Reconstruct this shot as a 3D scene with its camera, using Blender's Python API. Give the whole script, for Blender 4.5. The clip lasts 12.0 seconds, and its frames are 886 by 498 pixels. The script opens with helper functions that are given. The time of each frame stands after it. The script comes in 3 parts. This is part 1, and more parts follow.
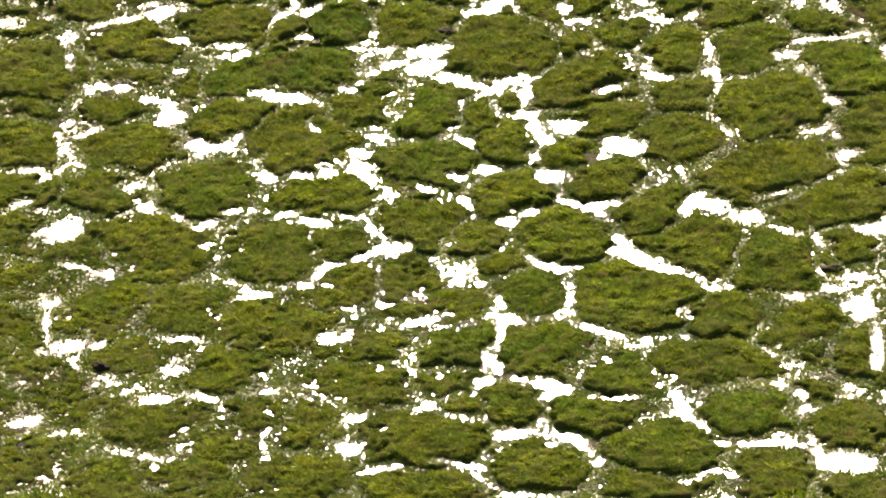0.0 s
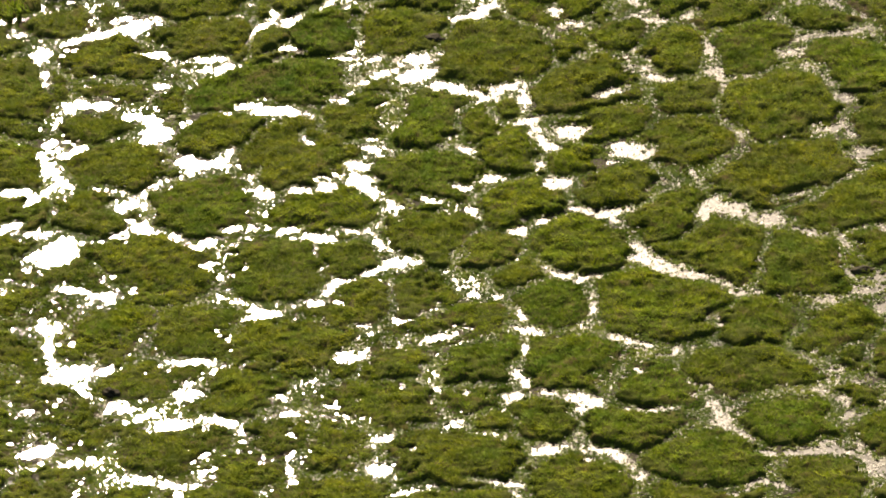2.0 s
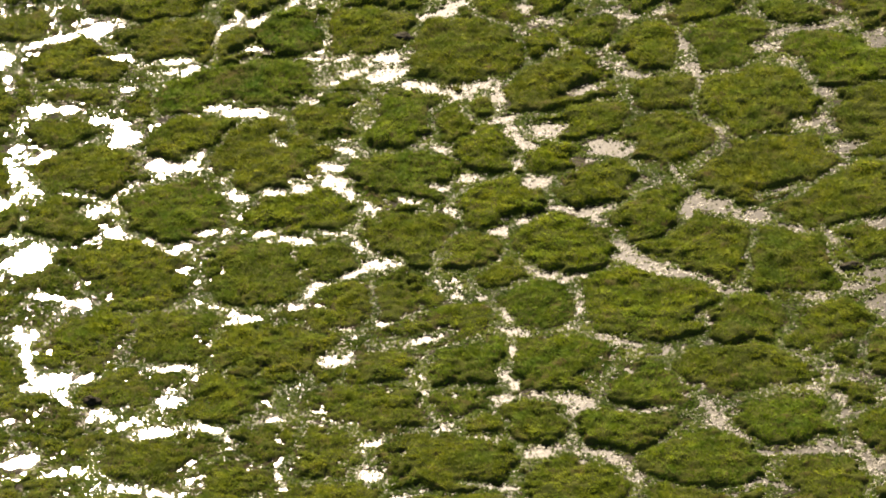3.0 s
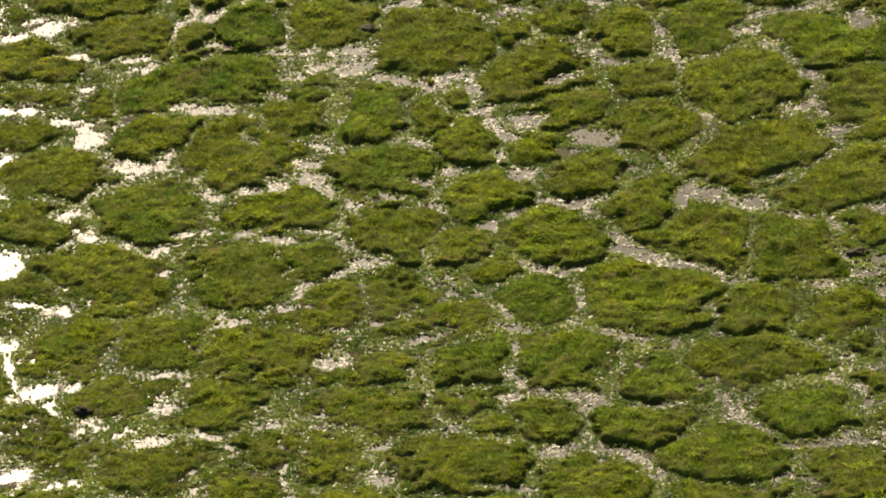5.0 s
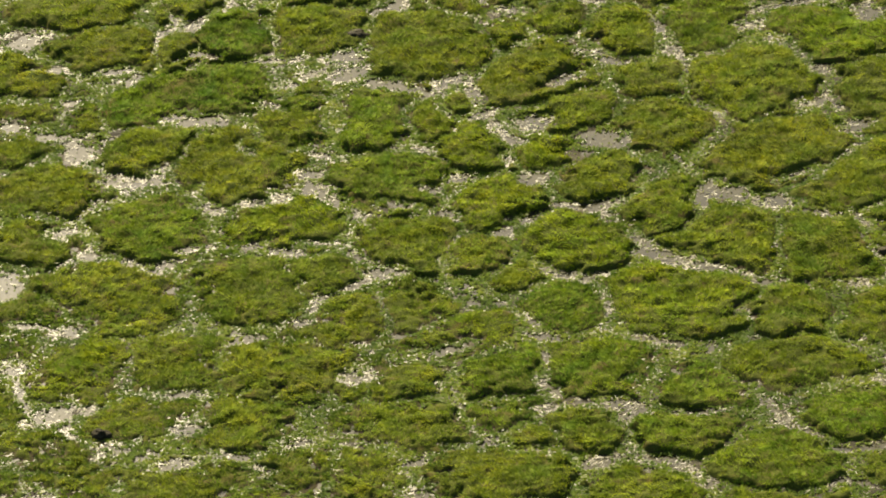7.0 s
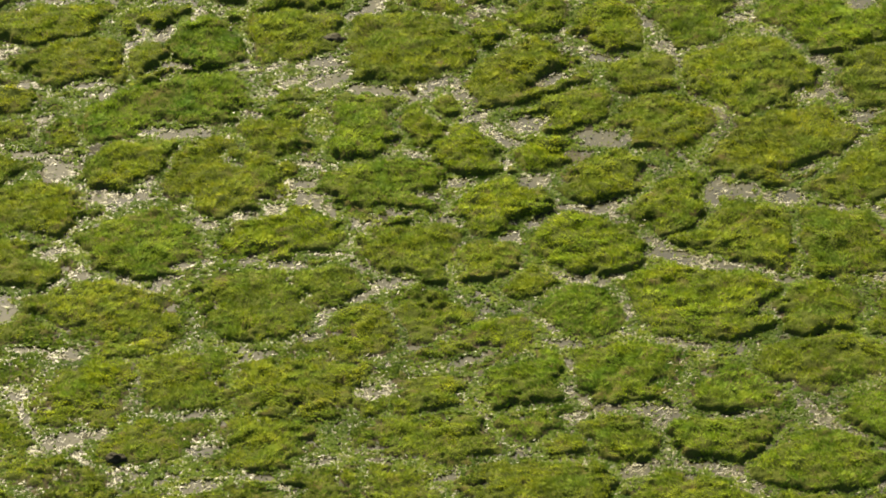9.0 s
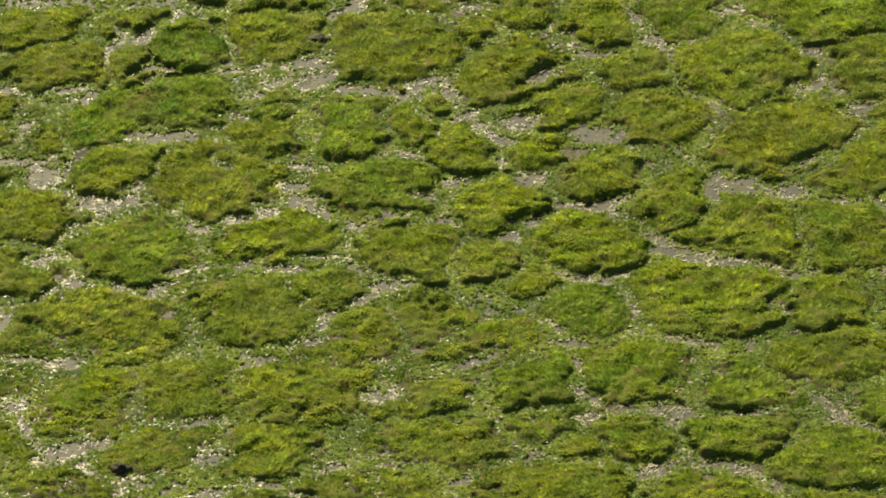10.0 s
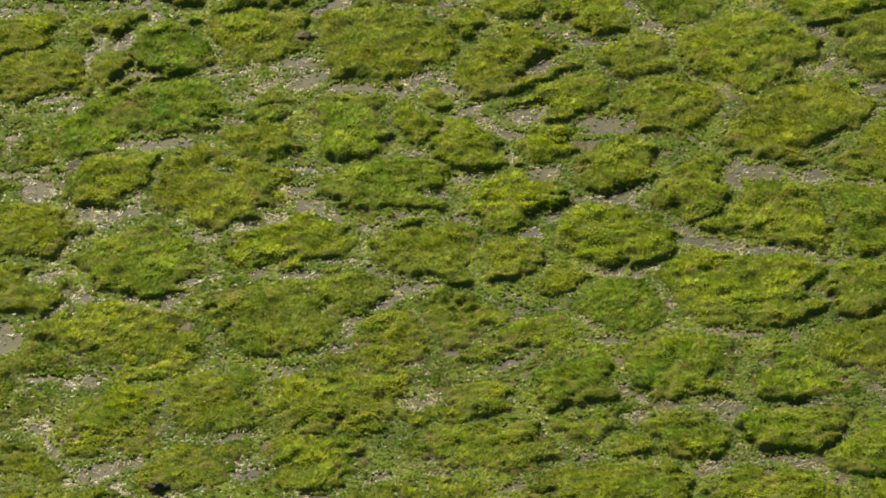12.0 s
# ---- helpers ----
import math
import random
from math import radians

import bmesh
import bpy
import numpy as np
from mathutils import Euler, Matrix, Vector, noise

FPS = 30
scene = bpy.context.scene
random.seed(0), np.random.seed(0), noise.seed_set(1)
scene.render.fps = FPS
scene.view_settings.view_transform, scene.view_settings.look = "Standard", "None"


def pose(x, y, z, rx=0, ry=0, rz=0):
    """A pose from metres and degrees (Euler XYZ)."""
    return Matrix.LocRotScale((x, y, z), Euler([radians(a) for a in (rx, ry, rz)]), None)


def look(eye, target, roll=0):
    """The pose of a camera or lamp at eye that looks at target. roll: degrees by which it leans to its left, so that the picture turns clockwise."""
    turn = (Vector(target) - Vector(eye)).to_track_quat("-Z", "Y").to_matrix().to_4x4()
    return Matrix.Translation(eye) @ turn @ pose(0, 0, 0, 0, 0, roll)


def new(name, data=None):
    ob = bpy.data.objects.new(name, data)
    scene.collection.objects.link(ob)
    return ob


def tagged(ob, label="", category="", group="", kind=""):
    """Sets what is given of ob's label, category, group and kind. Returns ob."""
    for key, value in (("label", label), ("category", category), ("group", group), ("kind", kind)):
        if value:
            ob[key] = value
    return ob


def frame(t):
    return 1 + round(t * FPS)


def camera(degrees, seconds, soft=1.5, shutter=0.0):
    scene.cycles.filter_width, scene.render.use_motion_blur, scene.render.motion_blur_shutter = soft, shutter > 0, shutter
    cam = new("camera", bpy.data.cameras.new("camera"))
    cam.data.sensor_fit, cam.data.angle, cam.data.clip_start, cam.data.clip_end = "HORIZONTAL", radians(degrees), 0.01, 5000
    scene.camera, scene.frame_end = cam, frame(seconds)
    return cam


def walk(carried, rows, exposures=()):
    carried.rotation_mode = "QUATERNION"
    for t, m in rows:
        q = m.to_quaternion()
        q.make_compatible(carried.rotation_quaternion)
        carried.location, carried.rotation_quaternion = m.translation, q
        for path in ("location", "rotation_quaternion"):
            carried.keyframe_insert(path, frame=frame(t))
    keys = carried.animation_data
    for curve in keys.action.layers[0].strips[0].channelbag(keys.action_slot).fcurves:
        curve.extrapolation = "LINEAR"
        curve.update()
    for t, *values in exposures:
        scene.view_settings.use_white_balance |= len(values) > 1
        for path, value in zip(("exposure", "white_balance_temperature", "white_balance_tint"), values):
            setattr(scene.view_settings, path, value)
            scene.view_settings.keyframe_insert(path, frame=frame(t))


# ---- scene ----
cam = camera(6.50, 12.0, soft=1.8)
# seconds, eye, the point of the marsh looked at, roll
PATH = [
    (0.0, (83.188, -291.616, 182.771), (0.076, -2.219, 0.000), -3.500),
    (0.5, (78.914, -289.966, 181.195), (-0.150, -2.020, 0.000), -3.502),
    (1.0, (73.903, -288.735, 179.160), (-0.470, -1.618, 0.000), -3.433),
    (1.5, (69.091, -287.092, 177.286), (-0.688, -1.325, 0.000), -3.508),
    (2.0, (64.505, -285.443, 175.385), (-0.659, -1.234, 0.000), -3.499),
    (2.5, (60.141, -283.846, 173.825), (-0.254, -1.010, 0.000), -3.490),
    (3.0, (55.630, -282.330, 172.150), (0.168, -1.058, 0.000), -3.349),
    (5.0, (38.360, -275.296, 165.368), (0.654, -1.327, 0.000), -3.049),
    (5.5, (34.183, -273.461, 163.600), (0.546, -1.169, 0.000), -3.012),
    (6.0, (29.884, -271.527, 161.848), (0.357, -1.076, 0.000), -2.925),
    (6.5, (25.894, -269.387, 159.848), (0.173, -0.681, 0.000), -2.923),
    (7.0, (22.067, -267.426, 158.274), (-0.036, -0.646, 0.000), -2.967),
    (9.0, (5.686, -259.086, 152.158), (-0.273, -0.086, 0.000), -3.017),
    (9.5, (1.710, -256.889, 151.090), (-0.185, 0.025, 0.000), -3.063),
    (10.0, (-2.183, -254.883, 149.467), (-0.221, -0.009, 0.000), -3.092),
    (10.5, (-6.176, -252.515, 148.237), (-0.406, -0.178, 0.000), -3.140),
    (11.0, (-10.116, -250.330, 147.268), (-0.529, -0.234, 0.000), -3.245),
    (11.5, (-14.233, -247.943, 145.884), (-0.766, -0.183, 0.000), -3.323),
    (12.0, (-18.024, -245.658, 144.673), (-0.947, 0.050, 0.000), -3.500),
]
walk(cam, [(t, look(eye, target, roll)) for t, eye, target, roll in PATH], exposures=[(0.0, 1.46, 6500, 19), (2.5, 1.29, 6500, 20), (5.5, 1.41, 6500, 15), (7.0, 1.63, 6500, 9), (9.0, 1.82, 6500, 6), (12.0, 1.8, 6500, 6)])

# ---- light: low sun ahead of the camera, clear sky ----
SUN_AZ, SUN_EL = radians(-15.8), radians(32.0)
to_sun = Vector((math.sin(SUN_AZ) * math.cos(SUN_EL), math.cos(SUN_AZ) * math.cos(SUN_EL), math.sin(SUN_EL)))
world = bpy.data.worlds.new("sky")
scene.world = world
world.use_nodes = True
sky = world.node_tree.nodes.new("ShaderNodeTexSky")
sky.dust_density = 1.9
sky.sky_type, sky.sun_disc, sky.sun_elevation, sky.sun_rotation = "NISHITA", False, SUN_EL, SUN_AZ
world.node_tree.links.new(sky.outputs[0], world.node_tree.nodes["Background"].inputs[0])
world.node_tree.nodes["Background"].inputs[1].default_value = 0.05
sun = new("sun", bpy.data.lights.new("sun", "SUN"))
sun.data.energy, sun.data.angle, sun.data.color = 5.0, radians(0.55), (1.0, 0.865, 0.62)
sun.matrix_world = look(to_sun * 200, (0, 0, 0))


# ---- materials ----
class Mat:
    """A small wrapper to write node materials in few lines."""

    def __init__(self, name):
        self.m = bpy.data.materials.new(name)
        self.m.use_nodes = True
        self.t = self.m.node_tree
        self.bsdf = self.t.nodes["Principled BSDF"]
        self.out = self.t.nodes["Material Output"]

    def node(self, kind, **values):
        n = self.t.nodes.new(kind)
        for key, value in values.items():
            n.inputs[key.replace("_", " ")].default_value = value
        return n

    def link(self, a, b):
        self.t.links.new(a, b)

    def noise(self, scale, detail=3.0, rough=0.6):
        n = self.node("ShaderNodeTexNoise", Scale=scale, Detail=detail, Roughness=rough)
        self.link(self.node("ShaderNodeNewGeometry").outputs["Position"], n.inputs["Vector"])
        return n.outputs[0]

    def ramp(self, value, stops):
        r = self.node("ShaderNodeValToRGB")
        while len(r.color_ramp.elements) < len(stops):
            r.color_ramp.elements.new(0.5)
        for e, (at, colour) in zip(r.color_ramp.elements, stops):
            e.position, e.color = at, (*colour, 1)
        self.link(value, r.inputs[0])
        return r.outputs[0]

    def mix(self, factor, a, b, how="MIX"):
        n = self.t.nodes.new("ShaderNodeMix")
        n.data_type, n.blend_type = "RGBA", how
        for source, at in ((factor, 0), (a, 6), (b, 7)):
            if isinstance(source, (int, float)):
                n.inputs[at].default_value = source
            elif isinstance(source, tuple):
                n.inputs[at].default_value = (*source, 1)
            else:
                self.link(source, n.inputs[at])
        return n.outputs[2]

    def bump(self, height, strength, distance):
        n = self.node("ShaderNodeBump", Strength=strength, Distance=distance)
        self.link(height, n.inputs["Height"])
        self.link(n.outputs[0], self.bsdf.inputs["Normal"])


def leafy(name, dark, mid, light, dead, shine=0.4, single=0.1, rough=0.75, sward=True, lush=None):
    """Leaf blades: colour drifts over metres and from blade to blade; light shines through them."""
    m = Mat(name)
    drift = m.ramp(m.noise(0.33, 4.0, 0.65), [(0.33, dark), (0.5, mid), (0.64, light)])
    clump = m.ramp(m.noise(1.5, 3.0, 0.6), [(0.34, (0.68, 0.76, 0.9)), (0.5, (0.95, 0.97, 0.95)), (0.64, (1.14, 1.06, 0.95))])
    drift = m.mix(1.0, drift, clump, "MULTIPLY")
    if lush:
        patch = m.ramp(m.noise(0.6, 4.0, 0.6), [(0.5, (0, 0, 0)), (0.64, (0.75, 0.75, 0.75))])
        drift = m.mix(patch, drift, lush)
    tuft = m.ramp(m.noise(4.2, 2.0, 0.5), [(0.34, (0.74, 0.8, 0.86)), (0.5, (0.97, 0.98, 0.97)), (0.66, (1.14, 1.1, 1.0))])
    drift = m.mix(1.0, drift, tuft, "MULTIPLY")
    blade = m.node("ShaderNodeNewGeometry").outputs["Random Per Island"]
    hue = m.ramp(blade, [(0.0, dark), (0.4, mid), (0.9, light), (0.985, light), (1.0, dead)])
    colour = m.mix(single, drift, hue)
    own = m.node("ShaderNodeObjectInfo")
    colour = m.mix(1.0, colour, own.outputs["Color"], "MULTIPLY")
    colour = m.mix(1.0, colour, m.ramp(own.outputs["Random"], [(0.0, (0.92, 0.97, 0.95)), (1.0, (1.06, 1.03, 0.95))]), "MULTIPLY")
    dry = m.ramp(m.noise(0.7, 5.0, 0.7), [(0.6, (0, 0, 0)), (0.72, (0.6, 0.6, 0.6))])
    colour = m.mix(dry, colour, dead)
    m.link(colour, m.bsdf.inputs["Base Color"])
    m.bsdf.inputs["Roughness"].default_value = rough
    m.bsdf.inputs["Specular IOR Level"].default_value = 0.04 if rough > 0.7 else 0.3
    # blades stand so close that the sward is lit much as a whole
    up = m.node("ShaderNodeVectorMath")
    up.operation = "MULTIPLY_ADD"
    m.link(m.node("ShaderNodeNewGeometry").outputs["Normal"], up.inputs[0])
    up.inputs[1].default_value, up.inputs[2].default_value = (0.42, 0.42, 0.42), (0, 0, 0.58)
    if sward:
        lay = m.t.nodes.new("ShaderNodeAttribute")
        lay.attribute_name = "lay"
        m.link(lay.outputs["Vector"], up.inputs[2])
    m.link(up.outputs[0], m.bsdf.inputs["Normal"])
    glow = m.t.nodes.new("ShaderNodeBsdfTranslucent")
    m.link(colour, glow.inputs["Color"])
    both = m.t.nodes.new("ShaderNodeMixShader")
    both.inputs[0].default_value = shine
    m.link(m.bsdf.outputs[0], both.inputs[1])
    m.link(glow.outputs[0], both.inputs[2])
    m.link(both.outputs[0], m.out.inputs["Surface"])
    return m.m


def earthy(name, dark, mid, light, rough=0.9, grain=14.0, soil=None):
    """Soil or turf; with soil, the bare peat shows in the lower layer of the sward."""
    m = Mat(name)
    wide = m.ramp(m.noise(1.1, 5.0, 0.65), [(0.34, dark), (0.52, mid), (0.68, light)])
    fine = m.ramp(m.noise(grain, 4.0, 0.7), [(0.35, (0.55, 0.55, 0.55)), (0.65, (1, 1, 1))])
    if soil:
        split = m.node("ShaderNodeSeparateXYZ")
        m.link(m.node("ShaderNodeNewGeometry").outputs["Position"], split.inputs[0])
        wide = m.mix(m.ramp(split.outputs[2], [(0.02, (1, 1, 1)), (0.09, (0, 0, 0))]), wide, soil)
    m.link(m.mix(1.0, wide, fine, "MULTIPLY"), m.bsdf.inputs["Base Color"])
    m.bsdf.inputs["Roughness"].default_value = rough
    m.bsdf.inputs["Specular IOR Level"].default_value = 0.03
    m.bump(m.noise(grain, 4.0, 0.7), 0.7, 0.05)
    return m.m


def watery(name):
    """Shallow muddy water with a fine ripple."""
    m = Mat(name)
    m.link(m.ramp(m.noise(0.9, 4.0, 0.6), [(0.35, (0.024, 0.022, 0.004)), (0.65, (0.044, 0.039, 0.007))]), m.bsdf.inputs["Base Color"])
    m.bsdf.inputs["Roughness"].default_value = 0.13
    m.bsdf.inputs["IOR"].default_value = 1.33
    m.bump(m.noise(5.0, 2.0, 0.5), 0.12, 0.02)
    return m.m


GRASS = leafy("marsh_grass", (0.13, 0.175, 0.013), (0.236, 0.282, 0.014), (0.305, 0.36, 0.018), (0.22, 0.15, 0.045), lush=(0.145, 0.235, 0.02))
HERB = leafy("floating_herb", (0.058, 0.098, 0.01), (0.105, 0.156, 0.014), (0.172, 0.215, 0.022), (0.2, 0.155, 0.06), sward=False)
RIM = leafy("rim_herb", (0.07, 0.117, 0.01), (0.132, 0.195, 0.014), (0.2, 0.262, 0.019), (0.17, 0.13, 0.045))
STRAW = leafy("dead_reed", (0.042, 0.038, 0.011), (0.1, 0.09, 0.027), (0.26, 0.235, 0.08), (0.05, 0.044, 0.018), 0.2, 0.8, 0.42, False)
TURF = earthy("turf", (0.05, 0.065, 0.008), (0.075, 0.09, 0.012), (0.09, 0.075, 0.02), soil=(0.06, 0.047, 0.026))
MUD = earthy("mud", (0.024, 0.021, 0.01), (0.045, 0.039, 0.019), (0.078, 0.067, 0.034), 0.6)
BED = earthy("lake_bed", (0.03, 0.026, 0.018), (0.05, 0.042, 0.03), (0.07, 0.06, 0.04))
WATER = watery("marsh_water")


# ---- mesh helpers ----
def mesh_of(name, verts, faces, counts, material, smooth=False, lay=None):
    """A mesh from arrays: vertices (n, 3), the flat corner list and the corners of each face; lay: the slope of the
    sward under each vertex, as a normal."""
    me = bpy.data.meshes.new(name)
    me.vertices.add(len(verts))
    me.vertices.foreach_set("co", np.asarray(verts, np.float32).ravel())
    me.loops.add(len(faces))
    me.loops.foreach_set("vertex_index", np.asarray(faces, np.int32))
    me.polygons.add(len(counts))
    starts = np.concatenate([[0], np.cumsum(counts)[:-1]]).astype(np.int32)
    me.polygons.foreach_set("loop_start", starts)
    if smooth:
        me.polygons.foreach_set("use_smooth", np.ones(len(counts), bool))
    me.update(calc_edges=True)
    me.validate()
    if lay is not None:
        slope = me.attributes.new("lay", "FLOAT_VECTOR", "POINT")
        slope.data.foreach_set("vector", np.ascontiguousarray(np.broadcast_to(lay, (len(verts), 3)), np.float32).ravel())
    me.materials.append(material)
    return me


rng = np.random.default_rng(7)
_table = rng.random((256, 256))


def wobble(x, y, scale, shift=0.0):
    """Smooth value noise from -1 to 1 with features of about `scale` metres."""
    u, v = np.asarray(x) / scale + 31.7 + shift * 17.3, np.asarray(y) / scale + 57.1 + shift * 9.1
    i, j = np.floor(u).astype(int), np.floor(v).astype(int)
    a, b = u - i, v - j
    a, b = a * a * (3 - 2 * a), b * b * (3 - 2 * b)
    t = lambda p, q: _table[p % 256, q % 256]
    low = t(i, j) * (1 - a) + t(i + 1, j) * a
    high = t(i, j + 1) * (1 - a) + t(i + 1, j + 1) * a
    return 2 * (low * (1 - b) + high * b) - 1


def blades(roots, heights, widths, lean, spread, per):
    """Tufts of bent blades, a folded kite each. roots (n, 3); per: blades in a tuft."""
    n = len(roots) * per
    if n == 0:
        return np.zeros((0, 3)), np.zeros(0, int), np.zeros(0, int)
    turn = rng.random(n) * 2 * np.pi
    out = np.stack([np.cos(turn), np.sin(turn)], 1)
    side = np.stack([-out[:, 1], out[:, 0]], 1)
    h = np.repeat(heights, per) * (0.8 + 0.3 * rng.random(n))
    w = np.repeat(widths, per) * (0.7 + 0.6 * rng.random(n))
    tip = h * lean * (0.3 + rng.random(n))
    base = np.repeat(roots, per, 0).astype(float)
    base[:, :2] += out * (np.repeat(spread, per) * np.sqrt(rng.random(n)))[:, None]
    # the blades of a spot lie over much the same way
    way = 2.2 + 2.4 * wobble(base[:, 0], base[:, 1], 1.6, 25) + 1.2 * wobble(base[:, 0], base[:, 1], 0.5, 26)
    out = 0.65 * out + 0.7 * np.stack([np.cos(way), np.sin(way)], 1)
    out /= np.linalg.norm(out, axis=1, keepdims=True)
    side = np.stack([-out[:, 1], out[:, 0]], 1)
    v = np.empty((n, 4, 3))
    v[:, 0] = base
    mid = base.copy()
    mid[:, :2] += out * (tip * 0.35)[:, None]
    mid[:, 2] += h * 0.6
    v[:, 1], v[:, 3] = mid, mid
    v[:, 1, :2] += side * (w * 0.5)[:, None]
    v[:, 3, :2] -= side * (w * 0.5)[:, None]
    v[:, 2] = base
    v[:, 2, :2] += out * tip[:, None]
    v[:, 2, 2] += h
    faces = (np.arange(n)[:, None] * 4 + np.arange(4)).ravel()
    return v.reshape(-1, 3), faces, np.full(n, 4)


def leaves(points, size, flat, broad=0.2, vary=0.3):
    """Small floating leaves: bent four-cornered scraps. points (n, 3)."""
    n = len(points)
    turn = rng.random(n) * 2 * np.pi
    d = np.stack([np.cos(turn), np.sin(turn), (rng.random(n) - 0.3) * flat], 1)
    s = np.stack([-np.sin(turn), np.cos(turn), (rng.random(n) - 0.5) * flat], 1)
    long, wide = (size * (0.6 + 1.2 * rng.random(n)))[:, None], (size * (broad + vary * rng.random(n)))[:, None]
    v = np.stack([points - d * long * 0.5, points + s * wide * 0.5, points + d * long * 0.5, points - s * wide * 0.5], 1)
    v[:, 2, 2] += size * flat * 0.5
    faces = (np.arange(n)[:, None] * 4 + np.arange(4)).ravel()
    return v.reshape(-1, 3), faces, np.full(n, 4)


# ---- the plan of the marsh: each mat of grass by its middle, half lengths and turn in degrees ----
MATS = []
MATS += [
    (13.57, 20.32, 2.44, 0.90, 0), (-12.32, 19.04, 1.48, 0.90, -3), (-17.00, 18.87, 3.67, 1.37, 7), (3.63, 17.88, 1.80, 1.40, -79),
    (-20.20, 17.87, 1.52, 0.85, -78), (9.75, 17.33, 2.51, 1.72, 87), (-6.43, 17.08, 2.40, 2.02, 80), (6.39, 16.79, 2.28, 1.59, -82),
    (15.11, 16.67, 2.92, 2.33, -29), (1.43, 16.56, 1.59, 1.25, -78), (-9.56, 16.54, 2.26, 1.74, -75), (-12.30, 15.95, 1.61, 0.95, 87),
    (-1.41, 15.68, 3.48, 2.77, -76), (-15.20, 15.61, 2.55, 1.89, 9), (3.04, 13.45, 3.24, 2.51, 70), (-18.82, 13.43, 2.58, 1.84, -7),
]
MATS += [
    (7.79, 12.66, 1.61, 1.47, -68), (12.23, 12.49, 3.10, 2.71, -78), (-11.29, 11.71, 4.78, 2.01, 23), (17.20, 11.14, 2.96, 1.94, -86),
    (-0.28, 10.69, 0.97, 0.76, -77), (-17.70, 10.68, 1.94, 1.06, -2), (4.63, 10.20, 2.40, 1.77, 27), (-15.36, 10.10, 2.32, 0.77, -81),
    (-22.93, 10.03, 2.99, 2.31, -61), (-3.33, 9.59, 2.87, 1.96, -71), (-1.39, 9.38, 2.01, 1.24, -82), (-6.66, 9.29, 2.38, 1.77, 70),
    (8.66, 8.94, 2.39, 2.16, -71), (-12.65, 7.24, 2.03, 1.74, 64), (0.62, 7.05, 2.17, 1.42, -81), (-18.07, 7.04, 1.47, 1.21, -15),
]
MATS += [
    (3.49, 6.78, 1.98, 1.39, 80), (13.07, 6.58, 3.50, 2.80, 51), (-8.66, 5.94, 3.16, 2.37, 74), (6.04, 4.58, 2.29, 1.94, -8),
    (16.24, 4.55, 3.23, 2.20, 50), (-2.32, 4.43, 2.73, 2.51, -37), (-16.43, 4.25, 2.44, 2.09, -21), (-21.47, 3.39, 2.40, 1.56, -67),
    (2.07, 2.89, 2.17, 2.01, -52), (8.53, 2.70, 2.37, 1.58, 85), (18.04, 1.06, 1.45, 1.15, -84), (-6.53, 0.85, 2.52, 2.02, 14),
    (-11.81, 0.74, 2.88, 2.31, -71), (-16.34, -0.08, 1.91, 1.68, -50), (-1.50, -0.23, 2.40, 2.06, -13), (-20.36, -0.30, 1.65, 1.44, -26),
]
MATS += [
    (11.65, -0.33, 2.84, 2.14, -37), (5.17, -0.55, 2.47, 2.05, -45), (1.07, -0.77, 1.47, 1.33, -64), (15.15, -1.07, 2.79, 2.33, -63),
    (3.50, -2.65, 1.34, 1.12, 63), (-4.84, -2.69, 1.69, 1.55, -40), (-7.54, -3.51, 2.41, 2.18, -48), (-12.94, -4.07, 2.75, 2.42, -26),
    (-19.24, -4.42, 1.81, 1.33, -64), (9.40, -4.48, 3.15, 2.63, -39), (5.17, -5.23, 1.78, 1.63, -65), (-15.90, -5.37, 1.63, 1.14, -6),
    (-1.19, -5.50, 2.11, 1.51, -64), (13.95, -5.83, 1.86, 1.79, -49), (-3.56, -5.99, 2.24, 1.63, 31), (17.37, -6.06, 2.10, 1.92, -78),
]
MATS += [
    (-18.44, -7.51, 1.61, 1.40, -22), (0.96, -7.55, 2.24, 1.55, 23), (18.49, -8.11, 1.12, 0.90, -84), (-17.05, -8.80, 1.74, 1.00, -89),
    (-10.03, -9.53, 1.98, 1.70, -17), (14.64, -9.92, 2.66, 2.13, -2), (6.87, -10.10, 2.68, 2.42, -70), (2.93, -10.27, 2.24, 1.58, -81),
    (-13.81, -10.35, 2.29, 1.83, 89), (10.02, -11.39, 2.32, 1.48, -29), (19.01, -11.94, 1.27, 0.89, -86), (-17.03, -12.16, 2.41, 1.46, -69),
    (16.39, -13.05, 2.19, 2.00, -78), (2.86, -13.25, 1.69, 1.21, 49), (-10.91, -13.28, 2.25, 1.21, 35), (-17.10, -13.37, 1.51, 1.17, -81),
]
MATS += [
    (-7.21, -13.91, 2.00, 1.82, -39), (-0.53, -14.17, 2.59, 1.67, -2), (21.20, -14.23, 2.17, 1.83, -73), (6.45, -14.54, 1.76, 1.38, -80),
    (10.48, -14.74, 2.34, 1.75, -2), (3.96, -15.44, 1.17, 0.99, -9), (-14.25, -16.18, 1.86, 1.33, -6), (13.50, -16.65, 2.78, 2.01, -29),
    (-4.73, -16.77, 1.92, 1.37, -78), (-1.98, -17.37, 1.88, 1.54, -74), (3.38, -17.65, 2.93, 2.05, -2), (18.64, -17.96, 1.71, 1.42, -84),
    (-13.38, -18.35, 1.66, 1.33, 11), (-8.67, -18.44, 2.43, 1.74, 12), (22.88, -18.83, 1.69, 1.49, 3), (8.69, -18.90, 2.47, 1.71, -1),
]
